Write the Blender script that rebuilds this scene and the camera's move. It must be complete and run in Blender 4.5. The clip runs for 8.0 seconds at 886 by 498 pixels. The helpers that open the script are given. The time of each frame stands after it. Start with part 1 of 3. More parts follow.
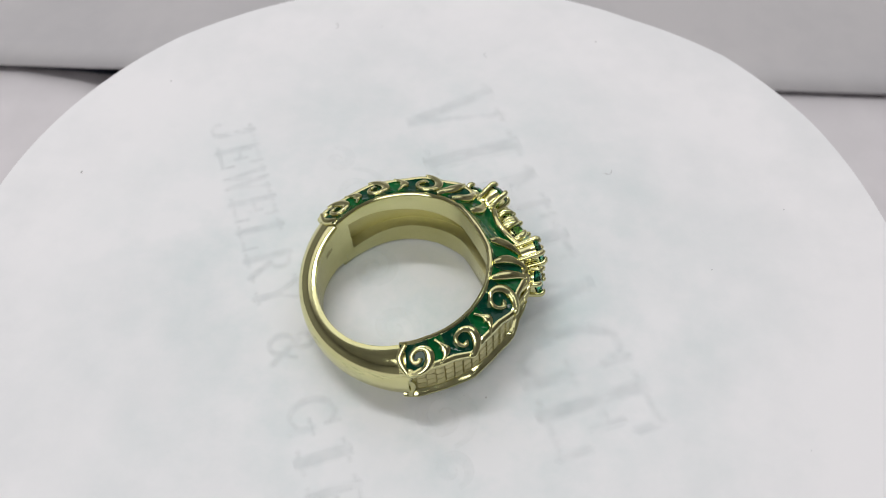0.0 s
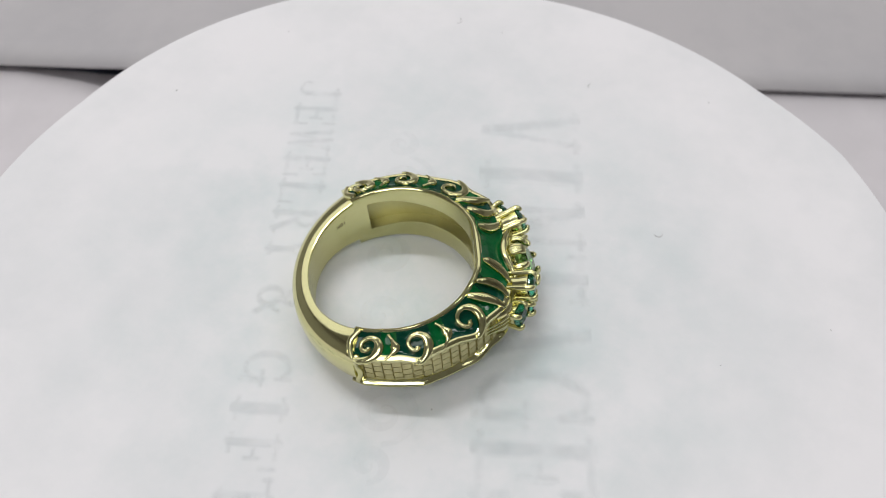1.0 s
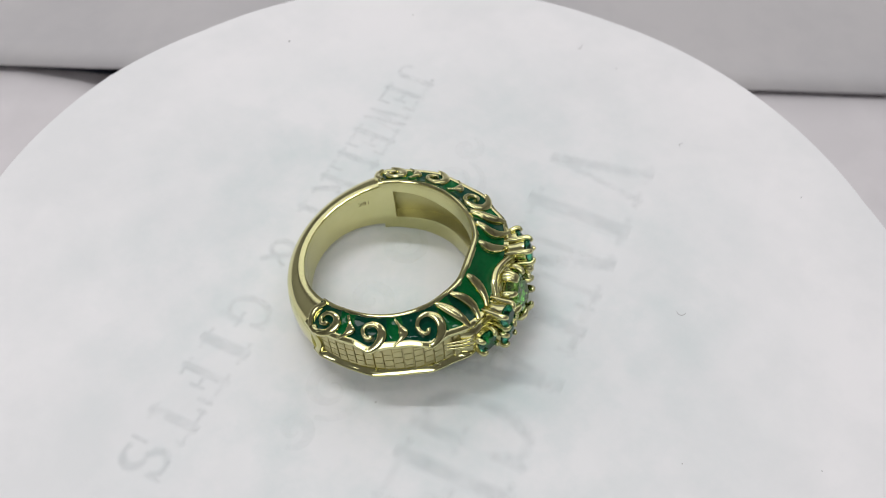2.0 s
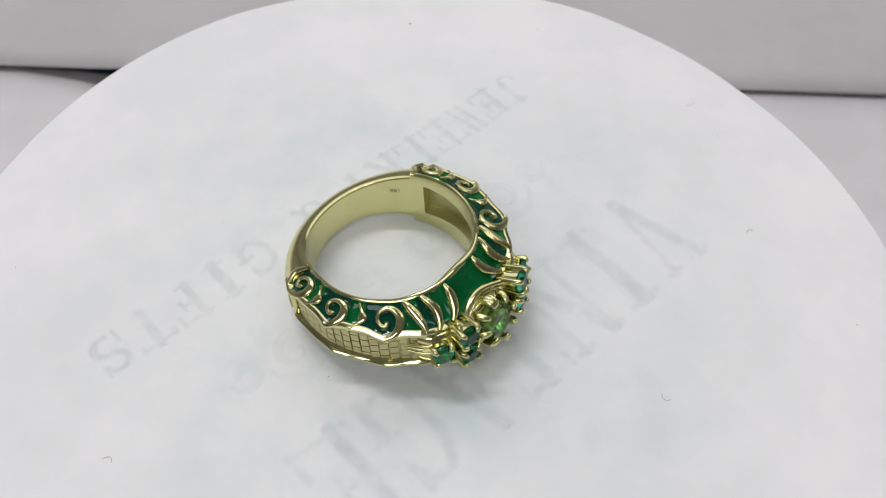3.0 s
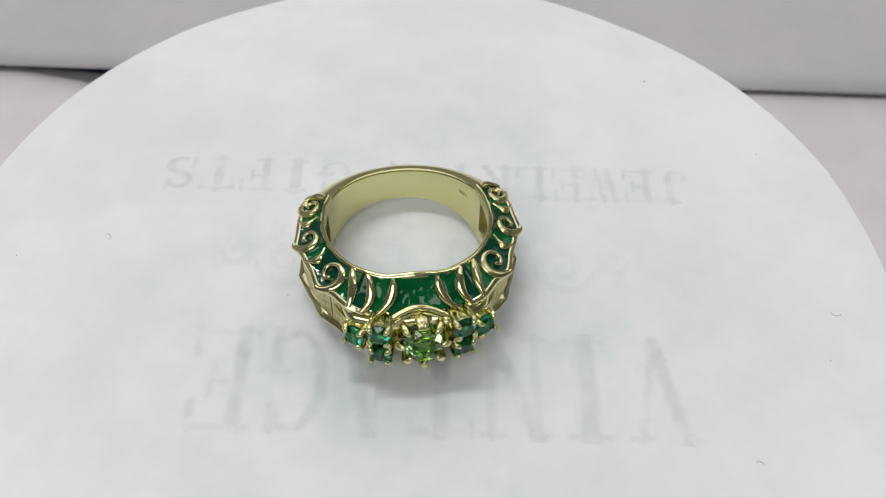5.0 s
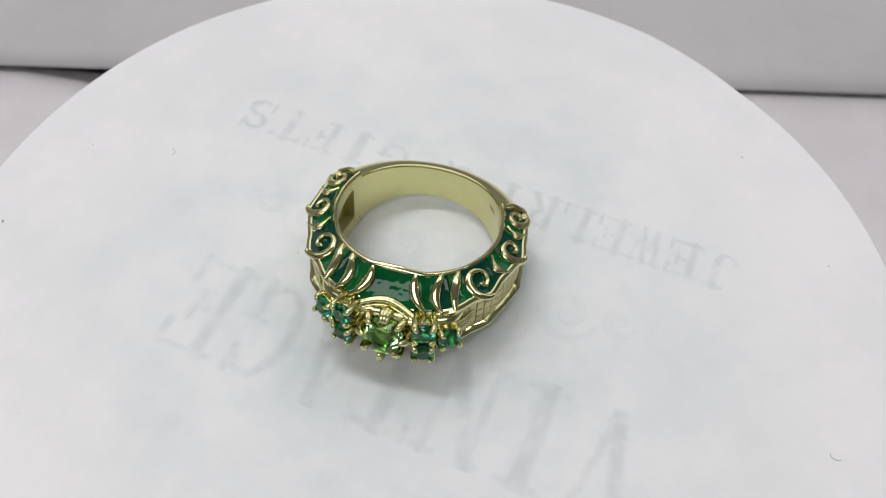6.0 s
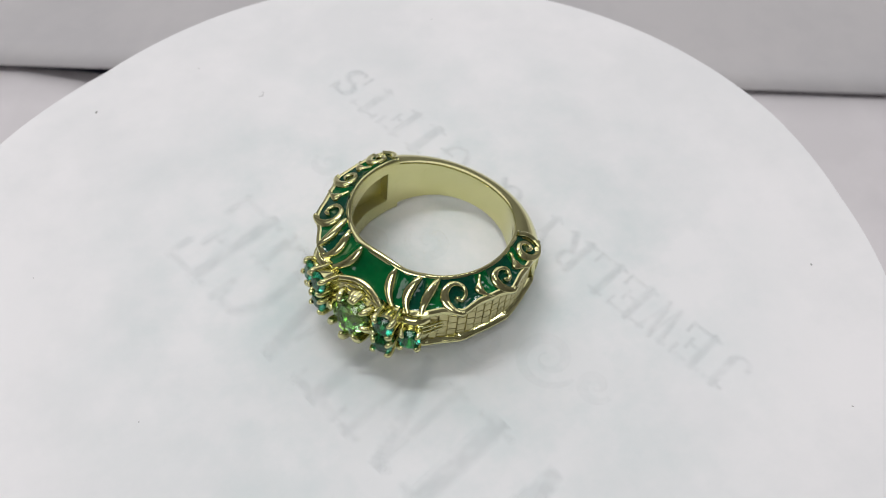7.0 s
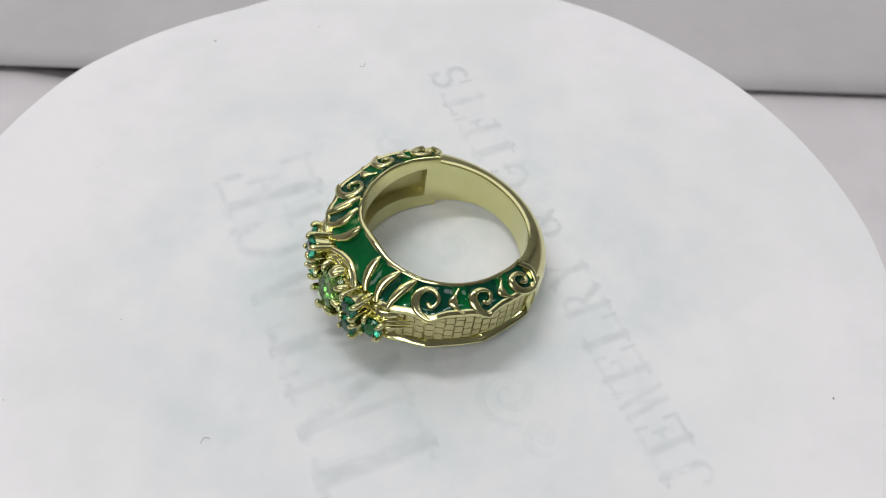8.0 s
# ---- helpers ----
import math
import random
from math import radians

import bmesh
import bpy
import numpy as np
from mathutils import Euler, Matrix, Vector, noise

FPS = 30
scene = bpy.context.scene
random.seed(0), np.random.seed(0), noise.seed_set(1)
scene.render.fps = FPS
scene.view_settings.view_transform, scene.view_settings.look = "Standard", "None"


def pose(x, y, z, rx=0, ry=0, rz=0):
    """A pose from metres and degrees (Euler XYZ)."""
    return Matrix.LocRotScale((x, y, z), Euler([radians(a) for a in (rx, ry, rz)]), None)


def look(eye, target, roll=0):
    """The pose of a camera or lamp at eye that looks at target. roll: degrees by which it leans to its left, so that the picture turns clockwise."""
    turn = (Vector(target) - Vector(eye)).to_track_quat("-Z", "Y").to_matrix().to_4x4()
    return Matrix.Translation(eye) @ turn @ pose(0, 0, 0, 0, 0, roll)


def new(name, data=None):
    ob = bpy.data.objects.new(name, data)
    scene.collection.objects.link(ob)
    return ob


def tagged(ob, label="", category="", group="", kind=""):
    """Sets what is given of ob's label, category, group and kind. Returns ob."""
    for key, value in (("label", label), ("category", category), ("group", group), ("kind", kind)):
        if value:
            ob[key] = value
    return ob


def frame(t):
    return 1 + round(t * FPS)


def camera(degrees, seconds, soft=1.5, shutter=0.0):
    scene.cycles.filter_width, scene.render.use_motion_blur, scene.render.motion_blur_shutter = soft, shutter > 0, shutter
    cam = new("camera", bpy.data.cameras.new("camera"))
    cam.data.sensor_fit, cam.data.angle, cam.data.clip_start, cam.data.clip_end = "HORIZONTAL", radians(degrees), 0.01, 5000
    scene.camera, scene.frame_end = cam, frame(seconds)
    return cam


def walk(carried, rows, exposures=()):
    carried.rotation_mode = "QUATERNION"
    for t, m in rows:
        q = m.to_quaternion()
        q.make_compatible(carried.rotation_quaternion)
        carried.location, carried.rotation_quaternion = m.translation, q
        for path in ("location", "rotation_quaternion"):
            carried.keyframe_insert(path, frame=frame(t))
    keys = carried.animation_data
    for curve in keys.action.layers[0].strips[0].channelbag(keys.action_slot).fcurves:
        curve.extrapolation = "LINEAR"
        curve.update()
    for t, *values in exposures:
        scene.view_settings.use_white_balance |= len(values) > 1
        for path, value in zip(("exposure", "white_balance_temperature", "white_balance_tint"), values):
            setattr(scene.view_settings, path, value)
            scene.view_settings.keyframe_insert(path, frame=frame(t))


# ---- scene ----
MM = 0.001
cam = camera(52.42, 8.0, soft=1.05)
EYE = Vector((1.80, -54.11, 80.0)) * MM
AHEAD = Vector((0.0, 0.5949, -0.8038))
STAND = look(EYE, EYE + AHEAD * 0.1, 2.59)
cam.data.dof.use_dof = True
cam.data.dof.focus_distance = 0.088
cam.data.dof.aperture_fstop = 48.0
walk(cam, [(0.0, STAND), (8.0, STAND)])

# ---- world, lights, exposure ----
world = bpy.data.worlds.new("room_air")
scene.world = world
world.use_nodes = True
world.node_tree.nodes["Background"].inputs[0].default_value = (0.80, 0.85, 1.0, 1)
world.node_tree.nodes["Background"].inputs[1].default_value = 0.05
scene.view_settings.exposure = 0.0


def area_lamp(name, eye, target, sx, sy, power, colour):
    data = bpy.data.lights.new(name, "AREA")
    data.shape, data.size, data.size_y, data.energy, data.color = "RECTANGLE", sx, sy, power, colour
    ob = new(name, data)
    ob.matrix_world = look(eye, target)
    return ob


LAMP_AT = [(-0.30, 0.30, 1.10), (0.45, 0.10, 1.10), (-0.30, -0.72, 1.10)]
LAMP_W = [4.3, 0.9, 5.8]
LAMP_LONG = [0.56, 0.56, 0.90]
LAMP_DEEP = [0.05, 0.05, 0.50]
for at_, w_, long_, deep_ in zip(LAMP_AT, LAMP_W, LAMP_LONG, LAMP_DEEP):
    area_lamp("tube_light", (at_[0], at_[1], at_[2] - 0.030), (at_[0], at_[1], 0), long_, deep_, w_, (1.0, 1.0, 1.0))
# wide diffusing panel overhead, beyond the table
area_lamp("diffuser_light", (-0.10, 0.85, 1.175), (-0.10, 0.80, 0.0), 2.6, 1.9, 14.0, (1.0, 1.0, 1.03))


# ---- materials ----
def material(name, build):
    m = bpy.data.materials.new(name)
    m.use_nodes = True
    t = m.node_tree
    build(t, t.nodes["Principled BSDF"])
    return m


def link(t, a, b):
    t.links.new(a, b)


def noise_node(t, scale, detail=4.0, rough=0.55, coord="Object"):
    c = t.nodes.new("ShaderNodeTexCoord")
    n = t.nodes.new("ShaderNodeTexNoise")
    n.inputs["Scale"].default_value, n.inputs["Detail"].default_value, n.inputs["Roughness"].default_value = scale, detail, rough
    link(t, c.outputs[coord], n.inputs["Vector"])
    return n.outputs["Fac"]


def ramp(t, fac, stops):
    r = t.nodes.new("ShaderNodeValToRGB")
    e = r.color_ramp.elements
    while len(e) < len(stops):
        e.new(0.5)
    for el, (p, col) in zip(e, stops):
        el.position, el.color = p, (*col, 1)
    link(t, fac, r.inputs["Fac"])
    return r.outputs["Color"]


def spread(t, fac, lo, hi, a=0.0, b=1.0):
    r = t.nodes.new("ShaderNodeMapRange")
    for k, v in zip(("From Min", "From Max", "To Min", "To Max"), (a, b, lo, hi)):
        r.inputs[k].default_value = v
    link(t, fac, r.inputs["Value"])
    return r.outputs["Result"]


def bump(t, bsdf, fac, strength, distance):
    b = t.nodes.new("ShaderNodeBump")
    b.inputs["Strength"].default_value, b.inputs["Distance"].default_value = strength, distance
    link(t, fac, b.inputs["Height"])
    link(t, b.outputs["Normal"], bsdf.inputs["Normal"])


def gold(lo, hi, grain, col=(0.665, 0.640, 0.315), col2=(0.730, 0.702, 0.375)):
    def build(t, b):
        b.inputs["Metallic"].default_value = 1.0
        link(t, ramp(t, noise_node(t, 260), [(0.3, col), (0.75, col2)]), b.inputs["Base Color"])
        link(t, spread(t, noise_node(t, 900, 5), lo, hi, 0.3, 0.7), b.inputs["Roughness"])
        bump(t, b, noise_node(t, grain, 3), 0.25, 0.00002)
    return build


def enamel(deep, light):
    def build(t, b):
        link(t, ramp(t, noise_node(t, 420, 3), [(0.3, deep), (0.7, light)]), b.inputs["Base Color"])
        link(t, spread(t, noise_node(t, 1500, 3), 0.02, 0.08, 0.3, 0.7), b.inputs["Roughness"])
        b.inputs["Specular IOR Level"].default_value = 0.30
        bump(t, b, noise_node(t, 560, 2), 0.7, 0.00024)
    return build


def gemstone(col, ior):
    def build(t, b):
        b.inputs["Base Color"].default_value = (*col, 1)
        b.inputs["Transmission Weight"].default_value = 1.0
        b.inputs["IOR"].default_value = ior
        link(t, spread(t, noise_node(t, 2500, 2), 0.0, 0.02), b.inputs["Roughness"])
    return build


def paper(col, col2, rough=0.75, relief=0.00003):
    def build(t, b):
        blotch = t.nodes.new("ShaderNodeMath")
        blotch.operation = "MULTIPLY_ADD"
        link(t, noise_node(t, 170, 5, 0.7), blotch.inputs[0])
        blotch.inputs[1].default_value = 0.35
        link(t, spread(t, noise_node(t, 30, 4, 0.6), 0.0, 0.65, 0.2, 0.8), blotch.inputs[2])
        link(t, ramp(t, blotch.outputs[0], [(0.36, col), (0.60, col2)]), b.inputs["Base Color"])
        b.inputs["Roughness"].default_value = rough
        b.inputs["Specular IOR Level"].default_value = 0.25
        bump(t, b, noise_node(t, 900, 6, 0.7), 0.25, relief)
    return build


def clouded_paper(col, col2, mid_col):
    """White paper with a blotchy blue-grey cloud in its middle, fading outwards."""
    def build(t, b):
        paper(col, col2)(t, b)
        base = b.inputs["Base Color"].links[0].from_socket
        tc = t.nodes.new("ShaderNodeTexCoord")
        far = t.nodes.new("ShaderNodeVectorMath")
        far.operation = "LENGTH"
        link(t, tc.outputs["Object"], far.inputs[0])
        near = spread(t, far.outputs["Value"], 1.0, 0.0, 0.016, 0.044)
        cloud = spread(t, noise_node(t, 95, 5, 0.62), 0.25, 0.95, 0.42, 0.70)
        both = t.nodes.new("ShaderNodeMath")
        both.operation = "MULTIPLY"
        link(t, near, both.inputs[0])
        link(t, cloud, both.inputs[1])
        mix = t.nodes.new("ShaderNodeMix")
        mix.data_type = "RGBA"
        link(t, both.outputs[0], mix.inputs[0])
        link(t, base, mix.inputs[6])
        mix.inputs[7].default_value = (*mid_col, 1)
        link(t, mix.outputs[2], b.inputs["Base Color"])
    return build


def ink(strength, tone=(0.50, 0.56, 0.58)):
    def build(t, b):
        b.inputs["Base Color"].default_value = (*tone, 1)
        b.inputs["Roughness"].default_value = 0.85
        b.inputs["Specular IOR Level"].default_value = 0.1
        link(t, spread(t, noise_node(t, 260, 6, 0.75), 0.0, strength, 0.33, 0.66), b.inputs["Alpha"])
    return build


def plain(col, rough=0.6, scale=60):
    def build(t, b):
        link(t, ramp(t, noise_node(t, scale, 4), [(0.3, tuple(0.93 * v for v in col)), (0.7, col)]), b.inputs["Base Color"])
        link(t, spread(t, noise_node(t, scale * 3, 4), rough - 0.08, rough + 0.08), b.inputs["Roughness"])
    return build


M_GOLD = material("polished_gold", gold(0.08, 0.15, 500))
M_SATIN = material("satin_gold", gold(0.18, 0.25, 300))
M_CAST = material("rough_cast_gold", gold(0.42, 0.56, 1800, (0.60, 0.57, 0.30), (0.68, 0.65, 0.37)))
M_BRICK = material("matt_cast_gold", gold(0.34, 0.50, 2200, (0.57, 0.525, 0.265), (0.66, 0.61, 0.335)))
M_ENAMEL_D = material("deep_green_enamel", enamel((0.001, 0.032, 0.020), (0.003, 0.062, 0.034)))
M_ENAMEL_L = material("bright_green_enamel", enamel((0.0, 0.060, 0.018), (0.003, 0.130, 0.032)))
M_GEM = material("light_green_stone", gemstone((0.46, 0.90, 0.42), 1.66))
M_EMERALD = material("emerald_stone", gemstone((0.03, 0.42, 0.25), 1.58))
M_PAPER = material("white_copy_paper", clouded_paper((0.825, 0.820, 0.832), (0.900, 0.880, 0.893), (0.655, 0.725, 0.730)))
# white paper sheets: their dimmer light is put into grey colours, upper one darkest
M_SHEET = material("shade_toned_backdrop_paper", paper((0.475, 0.458, 0.470), (0.525, 0.502, 0.510)))
M_SHEET_LOW = material("shade_toned_table_paper", paper((0.635, 0.603, 0.620), (0.695, 0.658, 0.676)))
M_PLASTIC = material("white_plastic", plain((0.80, 0.80, 0.80), 0.4))
M_INK = material("faded_print", ink(0.062, (0.46, 0.54, 0.56)))
M_INK_SOFT = material("faded_ornament", ink(0.055))
M_FLECK = material("grey_fleck", plain((0.42, 0.41, 0.41), 0.8))
M_WALL = material("painted_wall", plain((0.56, 0.55, 0.54), 0.7, 6))
M_CEILING = material("white_ceiling_paint", plain((0.84, 0.84, 0.83), 0.7, 6))
M_DARK = material("beige_floor", plain((0.34, 0.32, 0.29), 0.5, 8))
# table colour carries the bluish shade of the gap between the sheets
M_GAP_SHADE = material("gap_shade_table_top", plain((0.070, 0.080, 0.125), 0.55, 14))
M_LAMP = material("lamp_frame", plain((0.75, 0.75, 0.75), 0.4))


# ---- mesh helpers, in millimetres ----
def finish(bm, name, smooth=35):
    bmesh.ops.recalc_face_normals(bm, faces=bm.faces)
    me = bpy.data.meshes.new(name)
    bm.to_mesh(me)
    bm.free()
    me.transform(Matrix.Diagonal((MM, MM, MM, 1)))
    if smooth:
        me.polygons.foreach_set("use_smooth", [True] * len(me.polygons))
        me.set_sharp_from_angle(angle=radians(smooth))
    return me


def part(name, bm, mat, parent=None, label="", smooth=35):
    ob = new(name, finish(bm, name, smooth))
    ob.data.materials.append(mat)
    if parent:
        ob.parent = parent
    return tagged(ob, label)


def loft(bm, rows, ring=False, loop=False, caps=False):
    """Quads between rows of points; ring: each row closes, loop: the last row meets the first."""
    vs = [[bm.verts.new(p) for p in row] for row in rows]
    n = len(vs[0])
    for i in range(len(vs) if loop else len(vs) - 1):
        a, b = vs[i], vs[(i + 1) % len(vs)]
        for j in range(n if ring else n - 1):
            k = (j + 1) % n
            bm.faces.new((a[j], a[k], b[k], b[j]))
    if caps and not loop:
        bm.faces.new(vs[0][::-1])
        bm.faces.new(vs[-1])
    return vs


def tube(bm, pts, radii, sides=8, caps=True):
    """A tapered tube along points with rounded ends."""
    pts = [Vector(p) for p in pts]
    n = len(pts)
    rows, side = [], None
    for i, p in enumerate(pts):
        d = (pts[min(i + 1, n - 1)] - pts[max(i - 1, 0)]).normalized()
        if side is None:
            side = d.orthogonal().normalized()
        side = (side - d * side.dot(d)).normalized()
        up = d.cross(side)
        def circle(c, r):
            return [c + (side * math.cos(2 * math.pi * k / sides) + up * math.sin(2 * math.pi * k / sides)) * r for k in range(sides)]
        if i == 0:
            rows += [circle(p - d * radii[0] * 0.9, radii[0] * 0.35), circle(p - d * radii[0] * 0.55, radii[0] * 0.8)]
        rows.append(circle(p, radii[i]))
        if i == n - 1:
            rows += [circle(p + d * radii[-1] * 0.55, radii[-1] * 0.8), circle(p + d * radii[-1] * 0.9, radii[-1] * 0.35)]
    loft(bm, rows, ring=True, caps=caps)


def lerp_table(table, a):
    for (a0, v0), (a1, v1) in zip(table, table[1:]):
        if a <= a1:
            f = (a - a0) / (a1 - a0)
            f = f * f * (3 - 2 * f)
            return v0 + (v1 - v0) * f
    return table[-1][1]


# ---- the room and the table ----
def box(bm, x0, x1, y0, y1, z0, z1):
    m = Matrix.Translation(((x0 + x1) / 2, (y0 + y1) / 2, (z0 + z1) / 2)) @ Matrix.Diagonal((x1 - x0, y1 - y0, z1 - z0, 1))
    return bmesh.ops.create_cube(bm, size=1, matrix=m)["verts"]


def slab(name, x0, x1, y0, y1, z0, z1, mat, label="", category="", kind="", bevel=0.0):
    bm = bmesh.new()
    box(bm, x0, x1, y0, y1, z0, z1)
    if bevel:
        bmesh.ops.bevel(bm, geom=bm.edges[:], offset=bevel, segments=2, affect="EDGES")
    return tagged(part(name, bm, mat), label, category, kind=kind)


TABLE = -26.0
slab("floor", -1600, 1600, -1600, 2000, -820, -780, M_DARK, "plain beige room floor", "floor", "structure")
slab("ceiling", -1600, 1600, -1600, 2000, 1215, 1255, M_CEILING, "pale painted ceiling", "ceiling", "structure")
slab("wall_north", -1600, 1600, 2000, 2040, -780, 1215, M_WALL, "pale painted room wall", "wall", "structure")
slab("wall_south", -1600, 1600, -1640, -1600, -780, 1215, M_WALL, "pale painted room wall", "wall", "structure")
slab("wall_east", 1600, 1640, -1600, 2000, -780, 1215, M_WALL, "pale painted room wall", "wall", "structure")
slab("wall_west", -1640, -1600, -1600, 2000, -780, 1215, M_WALL, "pale painted room wall", "wall", "structure")


def table():
    top = new("table")
    top.location = (0, 0, -0.78)
    tagged(top, "work table in the blue-black of the sheet gap's shade, covered with white paper", "table")
    bm = bmesh.new()
    box(bm, -600, 600, -350, 450, 780 + TABLE - 30, 780 + TABLE - 0.4)
    bmesh.ops.bevel(bm, geom=bm.edges[:], offset=2, segments=2, affect="EDGES")
    part("tabletop", bm, M_GAP_SHADE, top)
    for sx in (-560, 560):
        for sy in (-310, 410):
            bm = bmesh.new()
            box(bm, sx - 25, sx + 25, sy - 25, sy + 25, 0, 780 + TABLE - 30)
            part("leg", bm, M_GAP_SHADE, top)


def ceiling_lights():
    for (x, y, z), long, deep in zip(LAMP_AT, LAMP_LONG, LAMP_DEEP):
        h, g = deep * 500 + 5, long * 500 + 4
        thing = new("ceiling_light")
        thing.location = (x, y, z)
        tagged(thing, "white ceiling tube light fitting" if deep < 0.1 else "wide white ceiling panel light fitting", "ceiling light", "ceiling lights")
        bm = bmesh.new()
        for a in ((-g - 16, g + 16, -h - 15, -h), (-g - 16, g + 16, h, h + 15), (-g - 16, -g, -h, h), (g, g + 16, -h, h)):
            box(bm, a[0], a[1], a[2], a[3], -14, 14)
        part("frame", bm, M_LAMP, thing)
        bm = bmesh.new()
        box(bm, -g, g, -h, h, 0, 12)
        part("backing", bm, M_LAMP, thing)
        for sx in (-240, 240):
            bm = bmesh.new()
            box(bm, sx - 4, sx + 4, -4, 4, 12, 1215 - z * 1000)
            part("hanger", bm, M_LAMP, thing)


def diffuser_panel():
    thing = new("diffuser_panel")
    thing.location = (-0.10, 0.85, 1.19)
    tagged(thing, "wide white framed light diffuser hung overhead", "light diffuser")
    for name, a in (("frame", (-1320, 1320, -970, -952)), ("frame", (-1320, 1320, 952, 970)), ("frame", (-1320, -1302, -952, 952)), ("frame", (1302, 1320, -952, 952))):
        bm = bmesh.new()
        box(bm, a[0], a[1], a[2], a[3], -12, 25)
        part(name, bm, M_LAMP, thing)
    bm = bmesh.new()
    box(bm, -1302, 1302, -952, 952, 2, 8)
    part("cloth", bm, M_LAMP, thing)


def backdrop_sheets():
    # lower sheet on the table, short of the upper one's edge: the dark table bared there stands in for the gap's shadow
    bm = bmesh.new()
    rows = []
    for i in range(81):
        x = -480 + 960 * i / 80
        back = 58.7 + 0.0175 * (x + 50.8) + 0.12 - 2.4 * math.exp(-(((x + 38) / 21) ** 2))
        rows.append([(x, -320 + (back + 320) * j / 40, TABLE + 0.25 * math.sin(x * 0.03) * math.sin(j * 0.4) * (1 - (j / 40) ** 8) + 0.1) for j in range(41)])
    loft(bm, rows)
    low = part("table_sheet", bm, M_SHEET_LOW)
    tagged(low, "plain white paper sheet lying on the table", "paper")
    m = low.modifiers.new("thickness", "SOLIDIFY")
    m.thickness = 0.0002
    # upper sheet: its front edge stands off the lower one, and it curls up behind
    bm = bmesh.new()
    rows = []
    for i in range(61):
        x = -260 + 520 * i / 60
        gap = 0.6 + 6.6 * math.exp(-(((x + 38) / 19) ** 2))
        row = []
        for j in range(31):
            d = j * 5.0
            y = 58.7 - 1.05 * gap + 0.0175 * (x + 50.8) + d
            z = TABLE + 0.3 + gap * math.exp(-d / 45) + 0.0016 * d * d + 0.3 * math.sin(x * 0.05 + 1) * d / 100
            row.append((x, y, z))
        rows.append(row)
    loft(bm, rows)
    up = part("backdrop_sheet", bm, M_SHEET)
    tagged(up, "white paper backdrop sheet with a slightly lifted front edge", "paper")
    m = up.modifiers.new("thickness", "SOLIDIFY")
    m.thickness = 0.0006


table()
ceiling_lights()
diffuser_panel()
backdrop_sheets()


# ---- the turntable and the paper on it ----
def turntable():
    thing = new("turntable")
    tagged(thing, "round white plastic display turntable, turning slowly", "turntable")
    bm = bmesh.new()
    prof = [(0.2, -0.15), (49.9, -0.15), (50.4, -0.35), (50.6, -0.8), (50.6, -5.2), (50.2, -5.8), (40, -6.0), (0.2, -6.0)]
    loft(bm, [[(r * math.cos(k * math.pi / 96), r * math.sin(k * math.pi / 96), z) for k in range(192)] for r, z in prof], ring=True, caps=True)
    part("plate", bm, M_PLASTIC, thing, smooth=30)
    bm = bmesh.new()
    prof = [(0.2, -6.0), (38, -6.0), (38, -8), (44, -9), (45, -24.5), (44, TABLE + 0.6), (0.2, TABLE + 0.6)]
    loft(bm, [[(r * math.cos(k * math.pi / 48), r * math.sin(k * math.pi / 48), z) for k in range(96)] for r, z in prof], ring=True, caps=True)
    part("base", bm, M_PLASTIC, thing, smooth=30)
    bm = bmesh.new()
    a = radians(191)
    tube(bm, [(50.5 * math.cos(a), 50.5 * math.sin(a), -0.4), (50.7 * math.cos(a + 0.012), 50.7 * math.sin(a + 0.012), -0.3), (50.7 * math.cos(a + 0.03), 50.7 * math.sin(a + 0.03), -0.5)], [0.10, 0.22, 0.08], 6)
    part("edge_scuff", bm, M_FLECK, thing, "small dark mark on the plate's rim")
    return thing


CUT = [(-24, 55.2), (-10, 54.3), (13, 53.8), (30, 54.6), (46, 54.5), (60, 52.8), (84, 51.7), (106, 50.8), (124, 50.9), (132, 51.2), (145, 51.0), (153, 50.9), (163, 50.7), (172, 50.5),
       (188, 51.25), (203, 51.3), (228, 51.3), (240, 51.8), (262, 52.2), (285, 52.1), (298, 52.1), (304, 52.8), (313, 54.0), (323, 55.2), (336, 55.2)]


def cut_radius(deg):
    """Outline of the hand-cut paper: roughly round, off-centre, with blunt corners."""
    deg = (deg + 24) % 360 - 24
    for (a0, r0), (a1, r1) in zip(CUT, CUT[1:]):
        if deg <= a1:
            return r0 + (r1 - r0) * (deg - a0) / (a1 - a0)
    return CUT[-1][1]


# serif capitals: straight strokes (x0, y0, x1, y1, width) and arcs (cx, cy, rx, ry, from, to, width) in a unit box
GLYPH = {}
GLYPH["I"] = [(0.5, 0, 0.5, 1, 0.30), (0.2, 0.03, 0.8, 0.03, 0.06), (0.2, 0.97, 0.8, 0.97, 0.06)]
GLYPH["V"] = [(0.16, 1, 0.54, 0, 0.20), (0.86, 1, 0.54, 0, 0.07), (0, 0.97, 0.36, 0.97, 0.06), (0.7, 0.97, 1, 0.97, 0.06)]
GLYPH["N"] = [(0.16, 0, 0.16, 1, 0.07), (0.14, 1, 0.86, 0, 0.20), (0.86, 0, 0.86, 1, 0.07), (0, 0.03, 0.32, 0.03, 0.06), (0.7, 0.97, 1, 0.97, 0.06), (0, 0.97, 0.2, 0.97, 0.06)]
GLYPH["T"] = [(0.5, 0, 0.5, 1, 0.24), (0, 0.96, 1, 0.96, 0.06), (0.03, 0.86, 0.03, 1, 0.05), (0.97, 0.86, 0.97, 1, 0.05), (0.3, 0.03, 0.7, 0.03, 0.06)]
